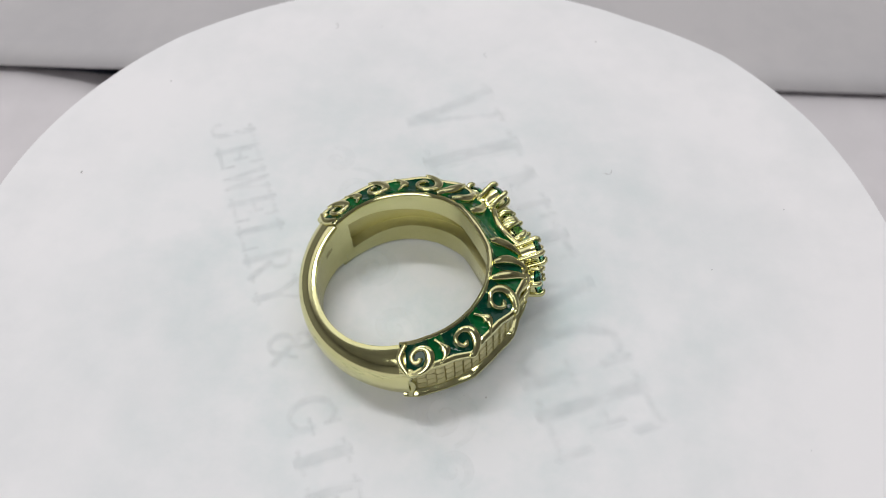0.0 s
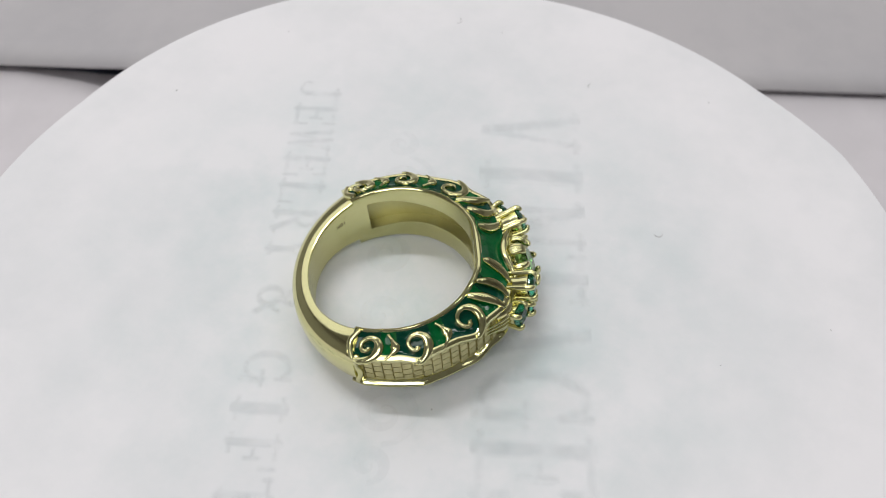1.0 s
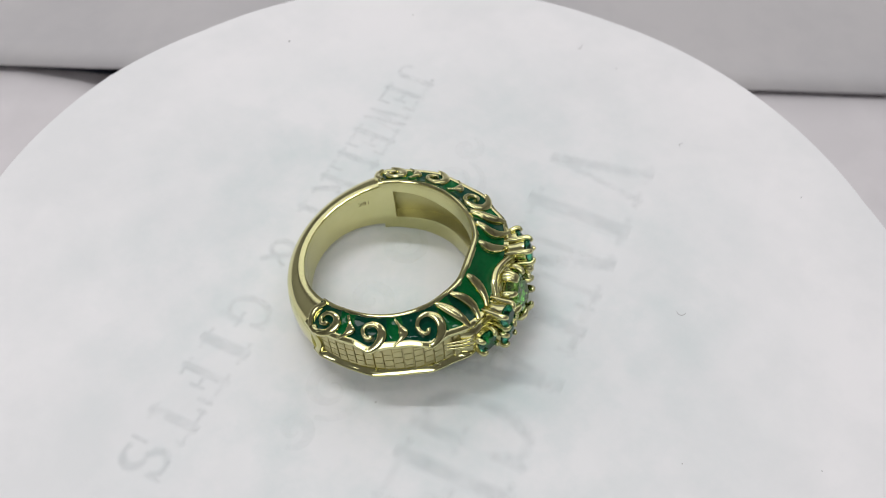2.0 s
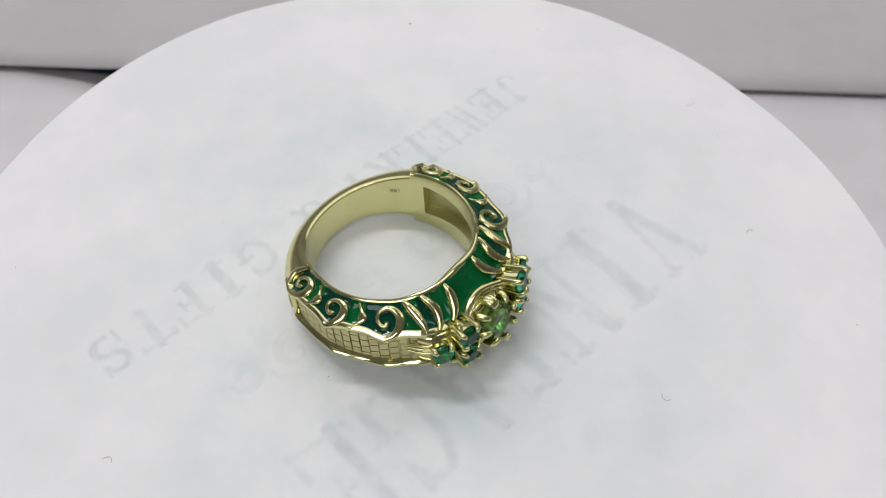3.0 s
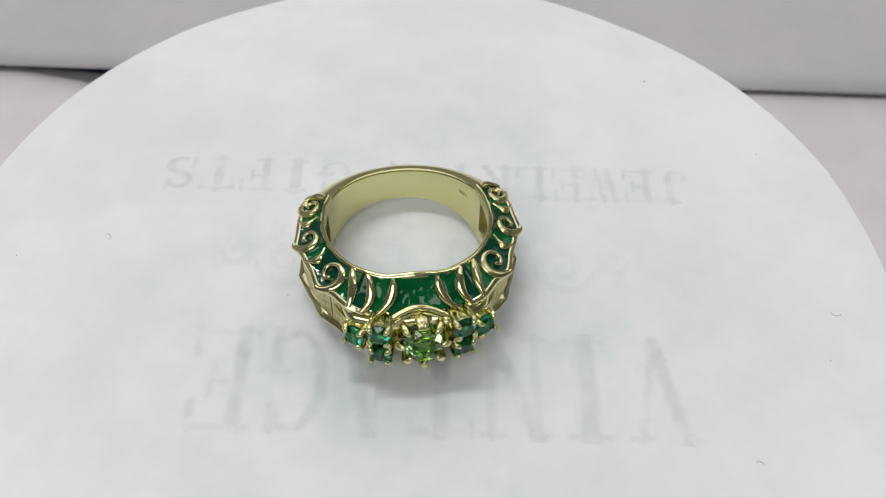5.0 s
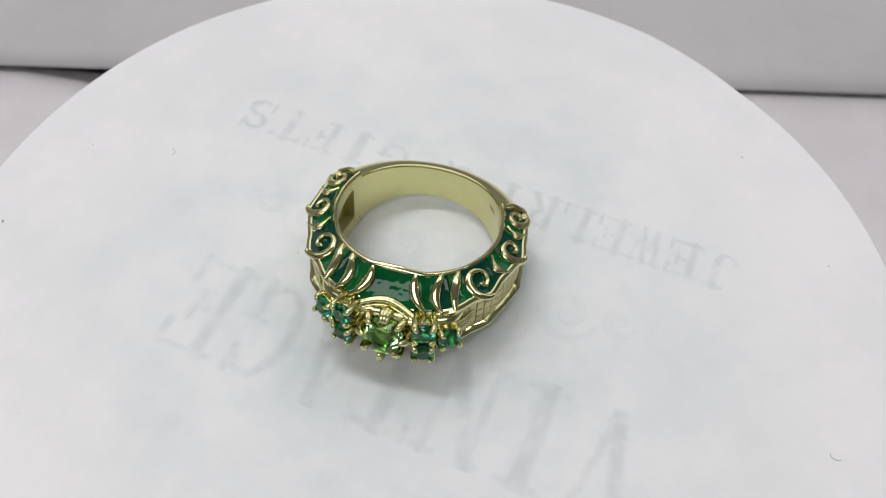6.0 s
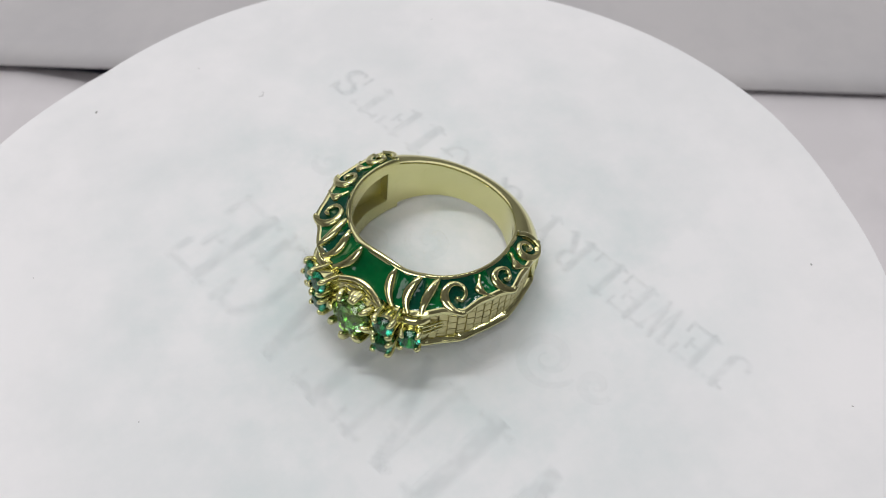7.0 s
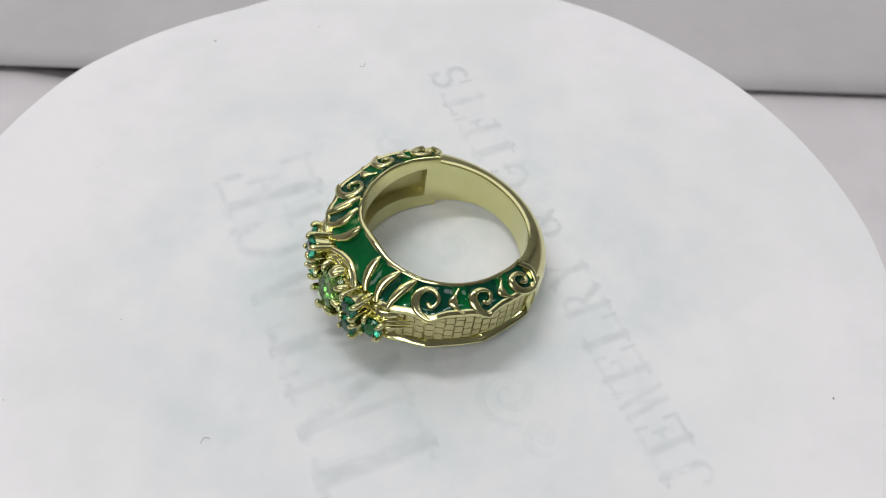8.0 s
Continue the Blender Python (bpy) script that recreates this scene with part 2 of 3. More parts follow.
GLYPH["A"] = [(0.46, 1, 0.12, 0, 0.07), (0.46, 1, 0.84, 0, 0.20), (0.24, 0.34, 0.7, 0.34, 0.06), (0, 0.03, 0.28, 0.03, 0.06), (0.64, 0.03, 1, 0.03, 0.06)]
GLYPH["G"] = [(0.5, 0.5, 0.42, 0.47, 50, 320, 0.15), (0.84, 0, 0.84, 0.42, 0.16), (0.6, 0.42, 1, 0.42, 0.06), (0.82, 0.72, 0.82, 1, 0.06)]
GLYPH["E"] = [(0.22, 0, 0.22, 1, 0.20), (0, 0.03, 0.95, 0.03, 0.06), (0, 0.97, 0.9, 0.97, 0.06), (0.2, 0.52, 0.66, 0.52, 0.06), (0.95, 0, 0.95, 0.28, 0.07), (0.9, 0.74, 0.9, 1, 0.07), (0.66, 0.38, 0.66, 0.66, 0.06)]
GLYPH["J"] = [(0.62, 0.2, 0.62, 1, 0.22), (0.36, 0.2, 0.26, 0.2, 180, 360, 0.12), (0.35, 0.97, 0.92, 0.97, 0.06)]
GLYPH["W"] = [(0.12, 1, 0.32, 0, 0.15), (0.5, 1, 0.32, 0, 0.06), (0.5, 1, 0.7, 0, 0.15), (0.9, 1, 0.7, 0, 0.06), (0, 0.97, 0.24, 0.97, 0.06), (0.8, 0.97, 1, 0.97, 0.06)]
GLYPH["L"] = [(0.25, 0, 0.25, 1, 0.20), (0, 0.03, 0.95, 0.03, 0.06), (0.05, 0.97, 0.5, 0.97, 0.06), (0.95, 0, 0.95, 0.3, 0.07)]
GLYPH["R"] = [(0.22, 0, 0.22, 1, 0.20), (0.42, 0.74, 0.30, 0.23, -90, 90, 0.12), (0.2, 0.97, 0.45, 0.97, 0.06), (0.2, 0.5, 0.45, 0.5, 0.06), (0.5, 0.5, 0.86, 0, 0.18), (0, 0.03, 0.44, 0.03, 0.06), (0.74, 0.03, 1, 0.03, 0.06)]
GLYPH["Y"] = [(0.5, 0, 0.5, 0.48, 0.20), (0.16, 1, 0.5, 0.45, 0.18), (0.86, 1, 0.5, 0.45, 0.07), (0, 0.97, 0.34, 0.97, 0.06), (0.7, 0.97, 1, 0.97, 0.06), (0.3, 0.03, 0.7, 0.03, 0.06)]
GLYPH["F"] = [(0.25, 0, 0.25, 1, 0.20), (0.05, 0.97, 0.92, 0.97, 0.06), (0.2, 0.52, 0.66, 0.52, 0.06), (0.92, 0.72, 0.92, 1, 0.07), (0.66, 0.38, 0.66, 0.66, 0.06), (0.05, 0.03, 0.5, 0.03, 0.06)]
GLYPH["S"] = [(0.5, 0.74, 0.32, 0.22, 20, 250, 0.15), (0.5, 0.27, 0.34, 0.24, -110, 110, 0.17), (0.84, 0.72, 0.84, 1, 0.06), (0.14, 0, 0.14, 0.3, 0.06)]
GLYPH["&"] = [(0.42, 0.76, 0.2, 0.2, 0, 360, 0.12), (0.38, 0.28, 0.3, 0.27, 60, 350, 0.14), (0.32, 0.66, 0.92, 0, 0.16), (0.9, 0.5, 0.66, 0.16, 0.06)]
READ = radians(-69)


def letters(word, width, height, x, y, parent, mat, soft):
    """Faint serif capitals lying on the paper, with soft edges: the word's left end at x and its foot at y along the line of print."""
    step = width / len(word)
    cell = height / 46
    for i, ch in enumerate(word):
        wide = step * 0.86
        gx, gy = np.meshgrid(np.arange(-0.6, wide + 0.6, cell), np.arange(-0.6, height + 0.6, cell))
        dense = np.zeros(gx.shape)
        for g in GLYPH[ch]:
            if len(g) == 5:
                line = [(g[0] * wide, g[1] * height, g[4] * wide), (g[2] * wide, g[3] * height, g[4] * wide)]
            else:
                al = [radians(g[4] + (g[5] - g[4]) * k / 20) for k in range(21)]
                line = [((g[0] + g[2] * math.cos(v)) * wide, (g[1] + g[3] * math.sin(v)) * height, g[6] * wide * (0.45 + 0.75 * abs(math.cos(v)))) for v in al]
            for (ax, ay, aw), (bx, by, bw) in zip(line, line[1:]):
                dx, dy = bx - ax, by - ay
                f = np.clip(((gx - ax) * dx + (gy - ay) * dy) / (dx * dx + dy * dy), 0, 1)
                far = np.hypot(gx - ax - f * dx, gy - ay - f * dy)
                dense = np.maximum(dense, np.clip(0.5 + ((aw + (bw - aw) * f) / 2 + 0.06 - far) / soft, 0, 1))
        u, v = x + i * step + gx, y + gy
        px, py = u * math.cos(READ) - v * math.sin(READ), u * math.sin(READ) + v * math.cos(READ)
        verts, faces = [], []
        for n, level in enumerate((0.12, 0.45, 0.8)):
            inside = (dense[:-1, :-1] + dense[1:, :-1] + dense[:-1, 1:] + dense[1:, 1:]) / 4 > level
            place = {}
            for r, c in zip(*np.nonzero(inside)):
                face = []
                for k in ((r, c), (r, c + 1), (r + 1, c + 1), (r + 1, c)):
                    if k not in place:
                        place[k] = len(verts)
                        verts.append((px[k] * MM, py[k] * MM, (0.03 + 0.02 * n) * MM))
                    face.append(place[k])
                faces.append(face)
        me = bpy.data.meshes.new("letter")
        me.from_pydata(verts, [], faces)
        me.materials.append(mat)
        ob = new("letter", me)
        ob.parent = parent


def paper_disc():
    thing = new("paper_disc")
    tagged(thing, "hand-cut round of white paper with faint show-through print", "paper")
    bm = bmesh.new()
    ang = [k * 2 for k in range(180)]
    def edge(f, z):
        return [(f * cut_radius(d) * math.cos(radians(d)), f * cut_radius(d) * math.sin(radians(d)), z) for d in ang]
    rows = [edge(f, 0.0) for f in (0.01, 0.3, 0.6, 0.9, 0.97, 1.0)] + [edge(f, -0.12) for f in (1.0, 0.9, 0.01)]
    loft(bm, rows, ring=True, caps=True)
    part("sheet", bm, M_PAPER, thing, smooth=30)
    for word, width, height, x, y, soft in (("VINTAGE", 51.0, 11.3, -27, 6.0, 0.7), ("JEWELRY", 29.0, 4.7, -30.5, -17.4, 0.4), ("&", 4.2, 4.7, 1.0, -17.4, 0.4), ("GIFTS", 22.5, 4.7, 9.0, -17.4, 0.4)):
        letters(word, width, height, x, y, thing, M_INK, soft)
    # scrolled ornament between the two lines
    a = radians(-69)
    for sx in (-1, 1):
        for (cx, cy, r0, turns) in ((15, -3.0, 3.4, 1.6), (9, 0.5, 3.0, 1.5), (4.0, -4.5, 2.6, 1.4), (20.5, -4.0, 1.8, 1.3)):
            bm = bmesh.new()
            pts = []
            for k in range(40):
                f = k / 39
                r = r0 * (1 - 0.85 * f)
                p, q = sx * (cx + r * math.cos(turns * 6.28 * f)), cy + r * math.sin(turns * 6.28 * f)
                w = 0.55 * math.sin(math.pi * min(1, f * 1.1 + 0.08)) + 0.12
                e = Vector((math.cos(turns * 6.28 * f) * sx, math.sin(turns * 6.28 * f))) * w
                row = []
                for s in (-1, 1):
                    pp, qq = p + s * e.x, q + s * e.y
                    row.append((pp * math.cos(a) - qq * math.sin(a), pp * math.sin(a) + qq * math.cos(a), 0.03))
                pts.append(row)
            loft(bm, pts)
            part("scroll_print", bm, M_INK_SOFT, thing, smooth=0)
    rng = random.Random(4)
    for x, y, s in ((-40.6, 13.8, 0.24), (27.1, -39.2, 0.30), (-33.6, 29.6, 0.17), (31.4, 3.9, 0.12), (13.6, -42.2, 0.15), (21.0, 40.8, 0.15),
                    (41.0, 13.0, 0.12), (-7.8, 41.9, 0.14), (6.7, -12.9, 0.16), (38.0, -17.0, 0.10), (-18.0, -40.0, 0.11)):
        bm = bmesh.new()
        bmesh.ops.create_icosphere(bm, subdivisions=1, radius=s * 0.62, matrix=Matrix.Translation((x, y, s * 0.3)) @ Matrix.Rotation(rng.random() * 6, 4, "Z") @ Matrix.Diagonal((1.3, 0.7, 0.4, 1)))
        part("fleck", bm, M_FLECK, thing)
    for x, y, r, b in ((7.7, -34.8, 0.45, 1.1), (20.9, 17.7, 0.5, 4.0), (6.4, 37.2, 0.35, 2.0), (-14.1, 41.5, 0.5, 5.2)):
        bm = bmesh.new()
        tube(bm, [(x + r * math.cos(b + k * 0.5), y + r * math.sin(b + k * 0.5) * (1 + 0.3 * k / 6), 0.05) for k in range(6)], [0.03] * 6, 5)
        part("fibre", bm, M_FLECK, thing, "short curled grey fibre")
    return thing


# ---- the ring; x points to the stones, z along the finger, origin at the hole's centre ----
HI = [(0, 4.55), (30, 4.25), (46, 4.0), (71, 3.85), (95, 3.75), (117, 3.55)]
RO = [(0, 11.6), (20, 12.0), (32, 12.3), (44, 11.85), (53, 11.72), (66, 11.45), (80, 11.38), (100, 11.25), (118, 11.2)]
HO = [(0, 1.95), (22, 2.2), (38, 2.65), (53, 2.8), (80, 2.75), (118, 2.58)]
LOW = [(0, 2.4), (38, 2.55), (80, 2.66), (118, 2.6)]
ARCH_TOP, ARCH_DROP, ARCH_END = 0.80, 0.0016, 15.0
SPIRALS = (51.0, 81.0, 106.8)
TIPS = (52.0, 81.0, 110.5)


def inner(a):
    a = abs(a)
    flat = 8.02 / math.cos(radians(min(a, 60)))
    k = 0.12
    return -k * math.log(math.exp(-8.35 / k) + math.exp(-flat / k)) if a < 40 else 8.35 + 0.4 * min(1.0, max(0.0, (a - 100) / 50))


def swell(b):
    """How far the band has grown towards the shoulders, b degrees from its back: 0 to 1."""
    return (1 - math.cos(radians(b))) / (1 - math.cos(radians(66.5)))


def rim_width(a):
    return lerp_table([(0, 0.70), (30, 0.66), (60, 0.56), (118, 0.50)], abs(a))


def tip(a):
    return sum(0.42 * max(0.0, 1 - abs(abs(a) - c) / 9.0) ** 1.35 for c in TIPS)


def rim(a):
    return lerp_table(HO, abs(a)) - 0.8 * tip(a)


def low_rim(a):
    return lerp_table(LOW, abs(a)) - 0.4 * tip(a)


def outer(a):
    return lerp_table(RO, abs(a)) + tip(a)


def polar(a, r, z):
    return Vector((r * math.cos(radians(a)), r * math.sin(radians(a)), z))


def slope(a, s, lift, side):
    """A point of the sloping face at angle a, s from the inner rim (0) to the outer rim (1), lifted off it."""
    hi, ho = lerp_table(HI, abs(a)), rim(a) if side > 0 else low_rim(a)
    r0, r1 = inner(a) + rim_width(a), outer(a) - 0.12 - (0.0 if side > 0 else 0.55 * tip(a) + 0.15)
    n = Vector((hi - ho, r1 - r0)).normalized()
    r = r0 + (r1 - r0) * s + n.x * lift
    z = hi + (ho - hi) * s + n.y * lift
    return polar(a, r, z * side)


def section(a, pocket):
    """Closed outline of the shoulder at angle a: (r, z) pairs."""
    b = abs(a)
    hi, ho, ri, ro = lerp_table(HI, b), rim(a), inner(a), outer(a)
    f = min(1.0, max(0.0, (b - 33) / 6))
    rc = ro - tip(a) - 0.15 - 0.42 * f
    pk = lerp_table([(0, 1.3), (60, 1.5), (107, 2.1), (120, 2.1)], b)
    floor_d, rw = 0.44, rim_width(a)
    g = min(1.0, max(0.0, (b - 21) / 9))
    half = [(ri + pocket, pk), (ri, pk), (ri, hi - 0.24), (ri + 0.05, hi - 0.10), (ri + 0.16, hi), (ri + 0.3, hi + 0.05), (ri + rw * 0.62, hi + 0.03), (ri + rw - 0.10, hi - 0.07), (ri + rw - 0.01, hi - 0.16), (ri + rw + 0.03, hi - 0.26), (ri + rw + 0.03, hi - floor_d - 0.1),
            (ro - 0.55, ho - 0.25), (ro - 0.48, ho + 0.24 * g - 0.08), (ro - 0.30, ho + 0.24 * g - 0.08), (ro - 0.03, ho - 0.02), (ro, ho - 0.16), (ro - 0.04, ho - 0.46), (ro - 0.16, ho - 0.62), (rc, ho - 0.70)]
    lo = low_rim(a)
    ledge = ro + 0.04 * f - 0.4 * tip(a)
    low = [(rc, -lo + 0.64), (rc + 0.25, -lo + 0.54), (ledge - 0.12, -lo + 0.43), (ledge, -lo + 0.33), (ledge + 0.02, -lo + 0.16), (ledge - 0.06, -lo + 0.02), (ledge - 0.24, -lo - 0.12), (ledge - 0.40, -lo - 0.10), (ledge - 0.46, -lo + 0.30),
           (ri + rw + 0.03, -hi + floor_d + 0.1), (ri + 0.62, -hi - 0.45), (ri + 0.35, -hi - 0.48), (ri + 0.10, -hi - 0.30), (ri, -hi + 0.05), (ri, -pk), (ri + pocket, -pk)]
    return half + low


def arch_point(a, lift, side):
    return slope(a, ARCH_TOP + ARCH_DROP * a * a, lift, side)


def strap(bm, path, widths, side, height=0.21):
    """A flat-topped, bevelled strip of metal that follows (angle, s) points on the sloping face."""
    mid = [slope(a, q, 0.0, side) for a, q in path]
    rows = []
    n = len(path)
    for i, (a, q) in enumerate(path):
        up = (slope(a, q, 0.2, side) - mid[i]).normalized()
        d = (mid[min(i + 1, n - 1)] - mid[max(i - 1, 0)]).normalized()
        b = d.cross(up).normalized()
        w = widths[i]
        h = min(height, w * 0.85)
        rows.append([mid[i] + b * (w * u) + up * v for u, v in ((-1.0, -0.40), (-0.98, h * 0.0), (-0.85, h * 0.48), (-0.58, h * 0.80), (-0.22, h * 0.98), (0.22, h * 0.98), (0.58, h * 0.80), (0.85, h * 0.48), (0.98, h * 0.0), (1.0, -0.40))])
    loft(bm, rows, ring=True, caps=True)


def signet_ring():
    thing = new("ring")
    tagged(thing, "yellow gold dress ring with green enamel shoulders and stones", "ring")

    # shoulders and head: one casting
    bm = bmesh.new()
    angles = [(-117, 0.0), (-107.5, 0.0)] + [(-107.4 + 214.8 * k / 180, 1.25) for k in range(181)] + [(107.5, 0.0), (117, 0.0)]
    fine = []
    for (a0, p0), (a1, p1) in zip(angles, angles[1:]):
        fine.append((a0, p0))
        if abs(a1 - a0) > 5:
            fine += [(a0 + (a1 - a0) * k / 8, p0) for k in range(1, 8)]
    fine.append(angles[-1])
    loft(bm, [[polar(a, r, z) for r, z in section(a, p)] for a, p in fine], ring=True, caps=True)
    for f in bm.faces:
        c = f.calc_center_median()
        a = math.degrees(math.atan2(c.y, c.x))
        if math.hypot(c.x, c.y) < inner(a) + 1.3 and abs(c.z) < lerp_table(HI, abs(a)) - 0.12:
            f.material_index = 2 if math.hypot(c.x, c.y) > inner(a) + 0.05 else 1
    cast = part("shoulder_casting", bm, M_GOLD, thing, "polished gold shoulders with a recessed inner face", smooth=28)
    cast.data.materials.append(M_SATIN)
    cast.data.materials.append(M_CAST)

    # plain band at the back
    bm = bmesh.new()
    rows = []
    for k in range(61):
        a = 113.5 + 133 * k / 60
        b = abs(180 - a)
        w = (2.2 + 1.05 * swell(b))
        ro = 10.68 + 0.85 * swell(b)
        mid = (-0.38 + 0.30 * swell(b))
        ri = inner(180 - b)
        half = [(ri, 0.0), (ri, w * 0.6), (ri + 0.01, w - 0.10), (ri + 0.06, w - 0.02), (ri + 0.14, w)]
        dome = [(ri + 0.14 + (ro - ri - 0.14) * math.sin(t), w * math.cos(t) ** 0.70) for t in [0.14 * k for k in range(1, 11)] + [1.48]]
        low = [(r, -z) for r, z in dome[::-1]] + [(ri + 0.5, -w - 0.1), (ri + 0.2, -w), (ri, -w * 0.9), (ri, -w * 0.5)]
        rows.append([polar(a, r, z + mid) for r, z in half + dome + [(ro + 0.02, 0.0)] + low])
    loft(bm, rows, ring=True, caps=True)
    part("band", bm, M_GOLD, thing, "plain polished gold band", smooth=40)

    # satin lining of the band
    bm = bmesh.new()
    rows = []
    for k in range(65):
        a = 114.5 + 131 * k / 64
        b = abs(180 - a)
        w = (2.2 + 1.05 * swell(b)) - 0.20
        mid = (-0.38 + 0.30 * swell(b))
        ri = inner(180 - b)
        rows.append([polar(a, ri - 0.006, z + mid) for z in (-w, -w / 2, 0, w / 2, w)] + [polar(a, ri + 0.01, z + mid) for z in (w, 0, -w)])
    loft(bm, rows, ring=True, caps=True)
    part("lining", bm, M_SATIN, thing, "satin gold inner face of the band", smooth=40)

    # hallmark inside the band
    cu = bpy.data.curves.new("hallmark", "FONT")
    cu.body, cu.size, cu.extrude = "18K", 1.0, 0.02
    tmp = new("hallmark", cu)
    bpy.context.view_layer.update()
    me = bpy.data.meshes.new_from_object(tmp.evaluated_get(bpy.context.evaluated_depsgraph_get()))
    bpy.data.objects.remove(tmp)
    for v in me.vertices:
        a = 125 + v.co.x * 5.4
        v.co = polar(a, inner(a) - 0.012 + v.co.z * 0.3, 1.15 - v.co.y * 0.82) * MM
    mark = new("hallmark", me)
    me.materials.append(M_MARK)
    mark.parent = thing
    tagged(mark, "small stamped carat mark")

    # enamel cells, upper and lower face
    cells = [(-17, 17, 1)]
    for s in (-1, 1):
        for a0, a1, light in ((17, 25, 1), (25, 33, 0), (33, 42, 1), (42, 63, 0), (63, 72, 1), (72, 91, 0), (91, 100, 1), (100, 116.5, 0)):
            cells.append((min(s * a0, s * a1), max(s * a0, s * a1), light))
    for side in (1, -1):
        for a0, a1, light in cells:
            bm = bmesh.new()
            n = max(10, int((a1 - a0) / 0.9))
            rows = []
            for i in range(n + 1):
                a = a0 + (a1 - a0) * i / n
                e = abs(2 * i / n - 1) ** 3.5
                rows.append([slope(a, s, -0.32 + 0.20 * e + 0.20 * abs(2.15 * s - 1) ** 3.2, side) for s in (0.0, 0.04, 0.09, 0.16, 0.25, 0.4, 0.55, 0.68, 0.76, 0.82, 0.86, 0.9)]
                            + [slope(a, 0.9, -0.46, side), slope(a, 0.0, -0.46, side)])
            loft(bm, rows, ring=True, caps=True)
            part("enamel_cell", bm, M_ENAMEL_L if light else M_ENAMEL_D, thing, "glossy bright green enamel" if light else "glossy deep green enamel", smooth=50)

    # scrolls, crescents and ribs on both faces and both shoulders
    for side in (1, -1):
        for hand in (-1, 1):
            for c, size in zip(SPIRALS, (1.0, 0.87, 0.82)):
                bm = bmesh.new()
                path, wide = [], []
                for k in range(64):
                    f = 0.95 * k / 63
                    al = radians(78 + 430 * f)
                    rho = 1.52 - 0.75 * f - 0.75 * f ** 2.5
                    p, q = size * rho * math.cos(al), rho * math.sin(al)
                    path.append((hand * (c + math.degrees(p / 10.2)), 0.50 + q * (0.345 if q > 0 else 0.32 * size)))
                    wide.append(0.26 + 0.22 * math.exp(-(((f - 0.20) / 0.16) ** 2)) - 0.05 * f + 0.05 * math.exp(-(((f - 0.95) / 0.06) ** 2)) - 0.06 * max(0.0, 1 - f * 9))
                strap(bm, path, wide, side)
                part("scroll", bm, M_GOLD, thing, "raised polished gold scroll", smooth=40)
            for c in (63.5, 92.0):
                bm = bmesh.new()
                path, wide = [], []
                for k in range(25):
                    f = 0.08 + 0.94 * k / 24
                    u = (f - 0.58) / 0.42
                    path.append((hand * (c + (2.8 if u < 0 else 5.2) * abs(u) ** 1.6), f))
                    wide.append(0.15 + 0.36 * math.exp(-(((f - 0.57) / 0.17) ** 2)))
                strap(bm, path, wide, side)
                part("crescent", bm, M_GOLD, thing, "raised polished gold crescent", smooth=40)
            for (a0, s0), (a1, s1), (a2, s2) in (((41.0, 0.0), (33.0, 0.45), (32.6, 1.0)), ((30.0, 0.0), (20.5, 0.50), (26.6, 1.0)), ((13.8, 0.02), (10.8, 0.50), (18.6, 0.95))):
                bm = bmesh.new()
                path = [(hand * (a0 * (1 - f) ** 2 + 2 * a1 * f * (1 - f) + a2 * f * f), s0 * (1 - f) ** 2 + 2 * s1 * f * (1 - f) + s2 * f * f) for f in [k / 22 for k in range(23)]]
                strap(bm, path, [0.19 + 0.31 * math.sin(math.pi * (k / 22) ** 0.85) + 0.04 * k / 22 for k in range(23)], side, 0.34)
                part("rib", bm, M_GOLD, thing, "raised polished gold rib", smooth=40)
        for hand in (-1, 1):
            bm = bmesh.new()
            path = [(hand * (113.4 + 3.4 * math.sin(math.pi * f)), -0.02 + 1.0 * f) for f in [k / 16 for k in range(17)]]
            strap(bm, path, [0.24 + 0.08 * math.sin(math.pi * k / 16) for k in range(17)], side)
            part("end_rim", bm, M_GOLD, thing, "raised polished gold border", smooth=40)
        # arch over the middle stone, with the plate below it
        bm = bmesh.new()
        pts = [arch_point(ARCH_END * (k / 20 - 1), 0.04, side) for k in range(41)]
        tube(bm, pts, [0.27 + 0.10 * math.cos(math.pi * (k / 20 - 1) / 2) for k in range(41)], 12)
        part("arch", bm, M_GOLD, thing, "raised polished gold arch", smooth=60)
        bm = bmesh.new()
        tube(bm, [p + Vector((0.30, 0, -0.48 * side)) for p in pts[5:-5]], [0.17] * 31, 8)
        part("arch_bead", bm, M_GOLD, thing, smooth=60)
        bm = bmesh.new()
        rows = []
        for k in range(25):
            a = -15 + 30 * k / 24
            s0 = ARCH_TOP + ARCH_DROP * a * a
            rows.append([slope(a, s0 + (1.25 - s0) * f, -0.02 - 0.14 * math.sin(math.pi * f), side) for f in (0, 0.25, 0.5, 0.75, 1.0)] + [slope(a, 1.22, -0.7, side), slope(a, s0, -0.7, side)])
        loft(bm, rows, ring=True, caps=True)
        part("head_plate", bm, M_SATIN, thing, smooth=50)

    # solid gallery behind the stones
    bm = bmesh.new()
    rows = []
    for k in range(49):
        a = -37 + 74 * k / 48
        f = math.sin(math.pi * min(1.0, max(0.0, (37.5 - abs(a)) / 10)) / 2)
        r0, r1 = 10.6, outer(a) - 0.25 + 0.7 * f
        h = 1.7 + 0.12 * math.cos(radians(a * 11))
        rows.append([polar(a, r, z) for r, z in ((r0, -h), (r1 - 0.5, -h), (r1 - 0.12, -h + 0.3), (r1, -h + 0.8), (r1 + 0.05, 0), (r1, h - 0.8), (r1 - 0.12, h - 0.3), (r1 - 0.5, h), (r0, h))])
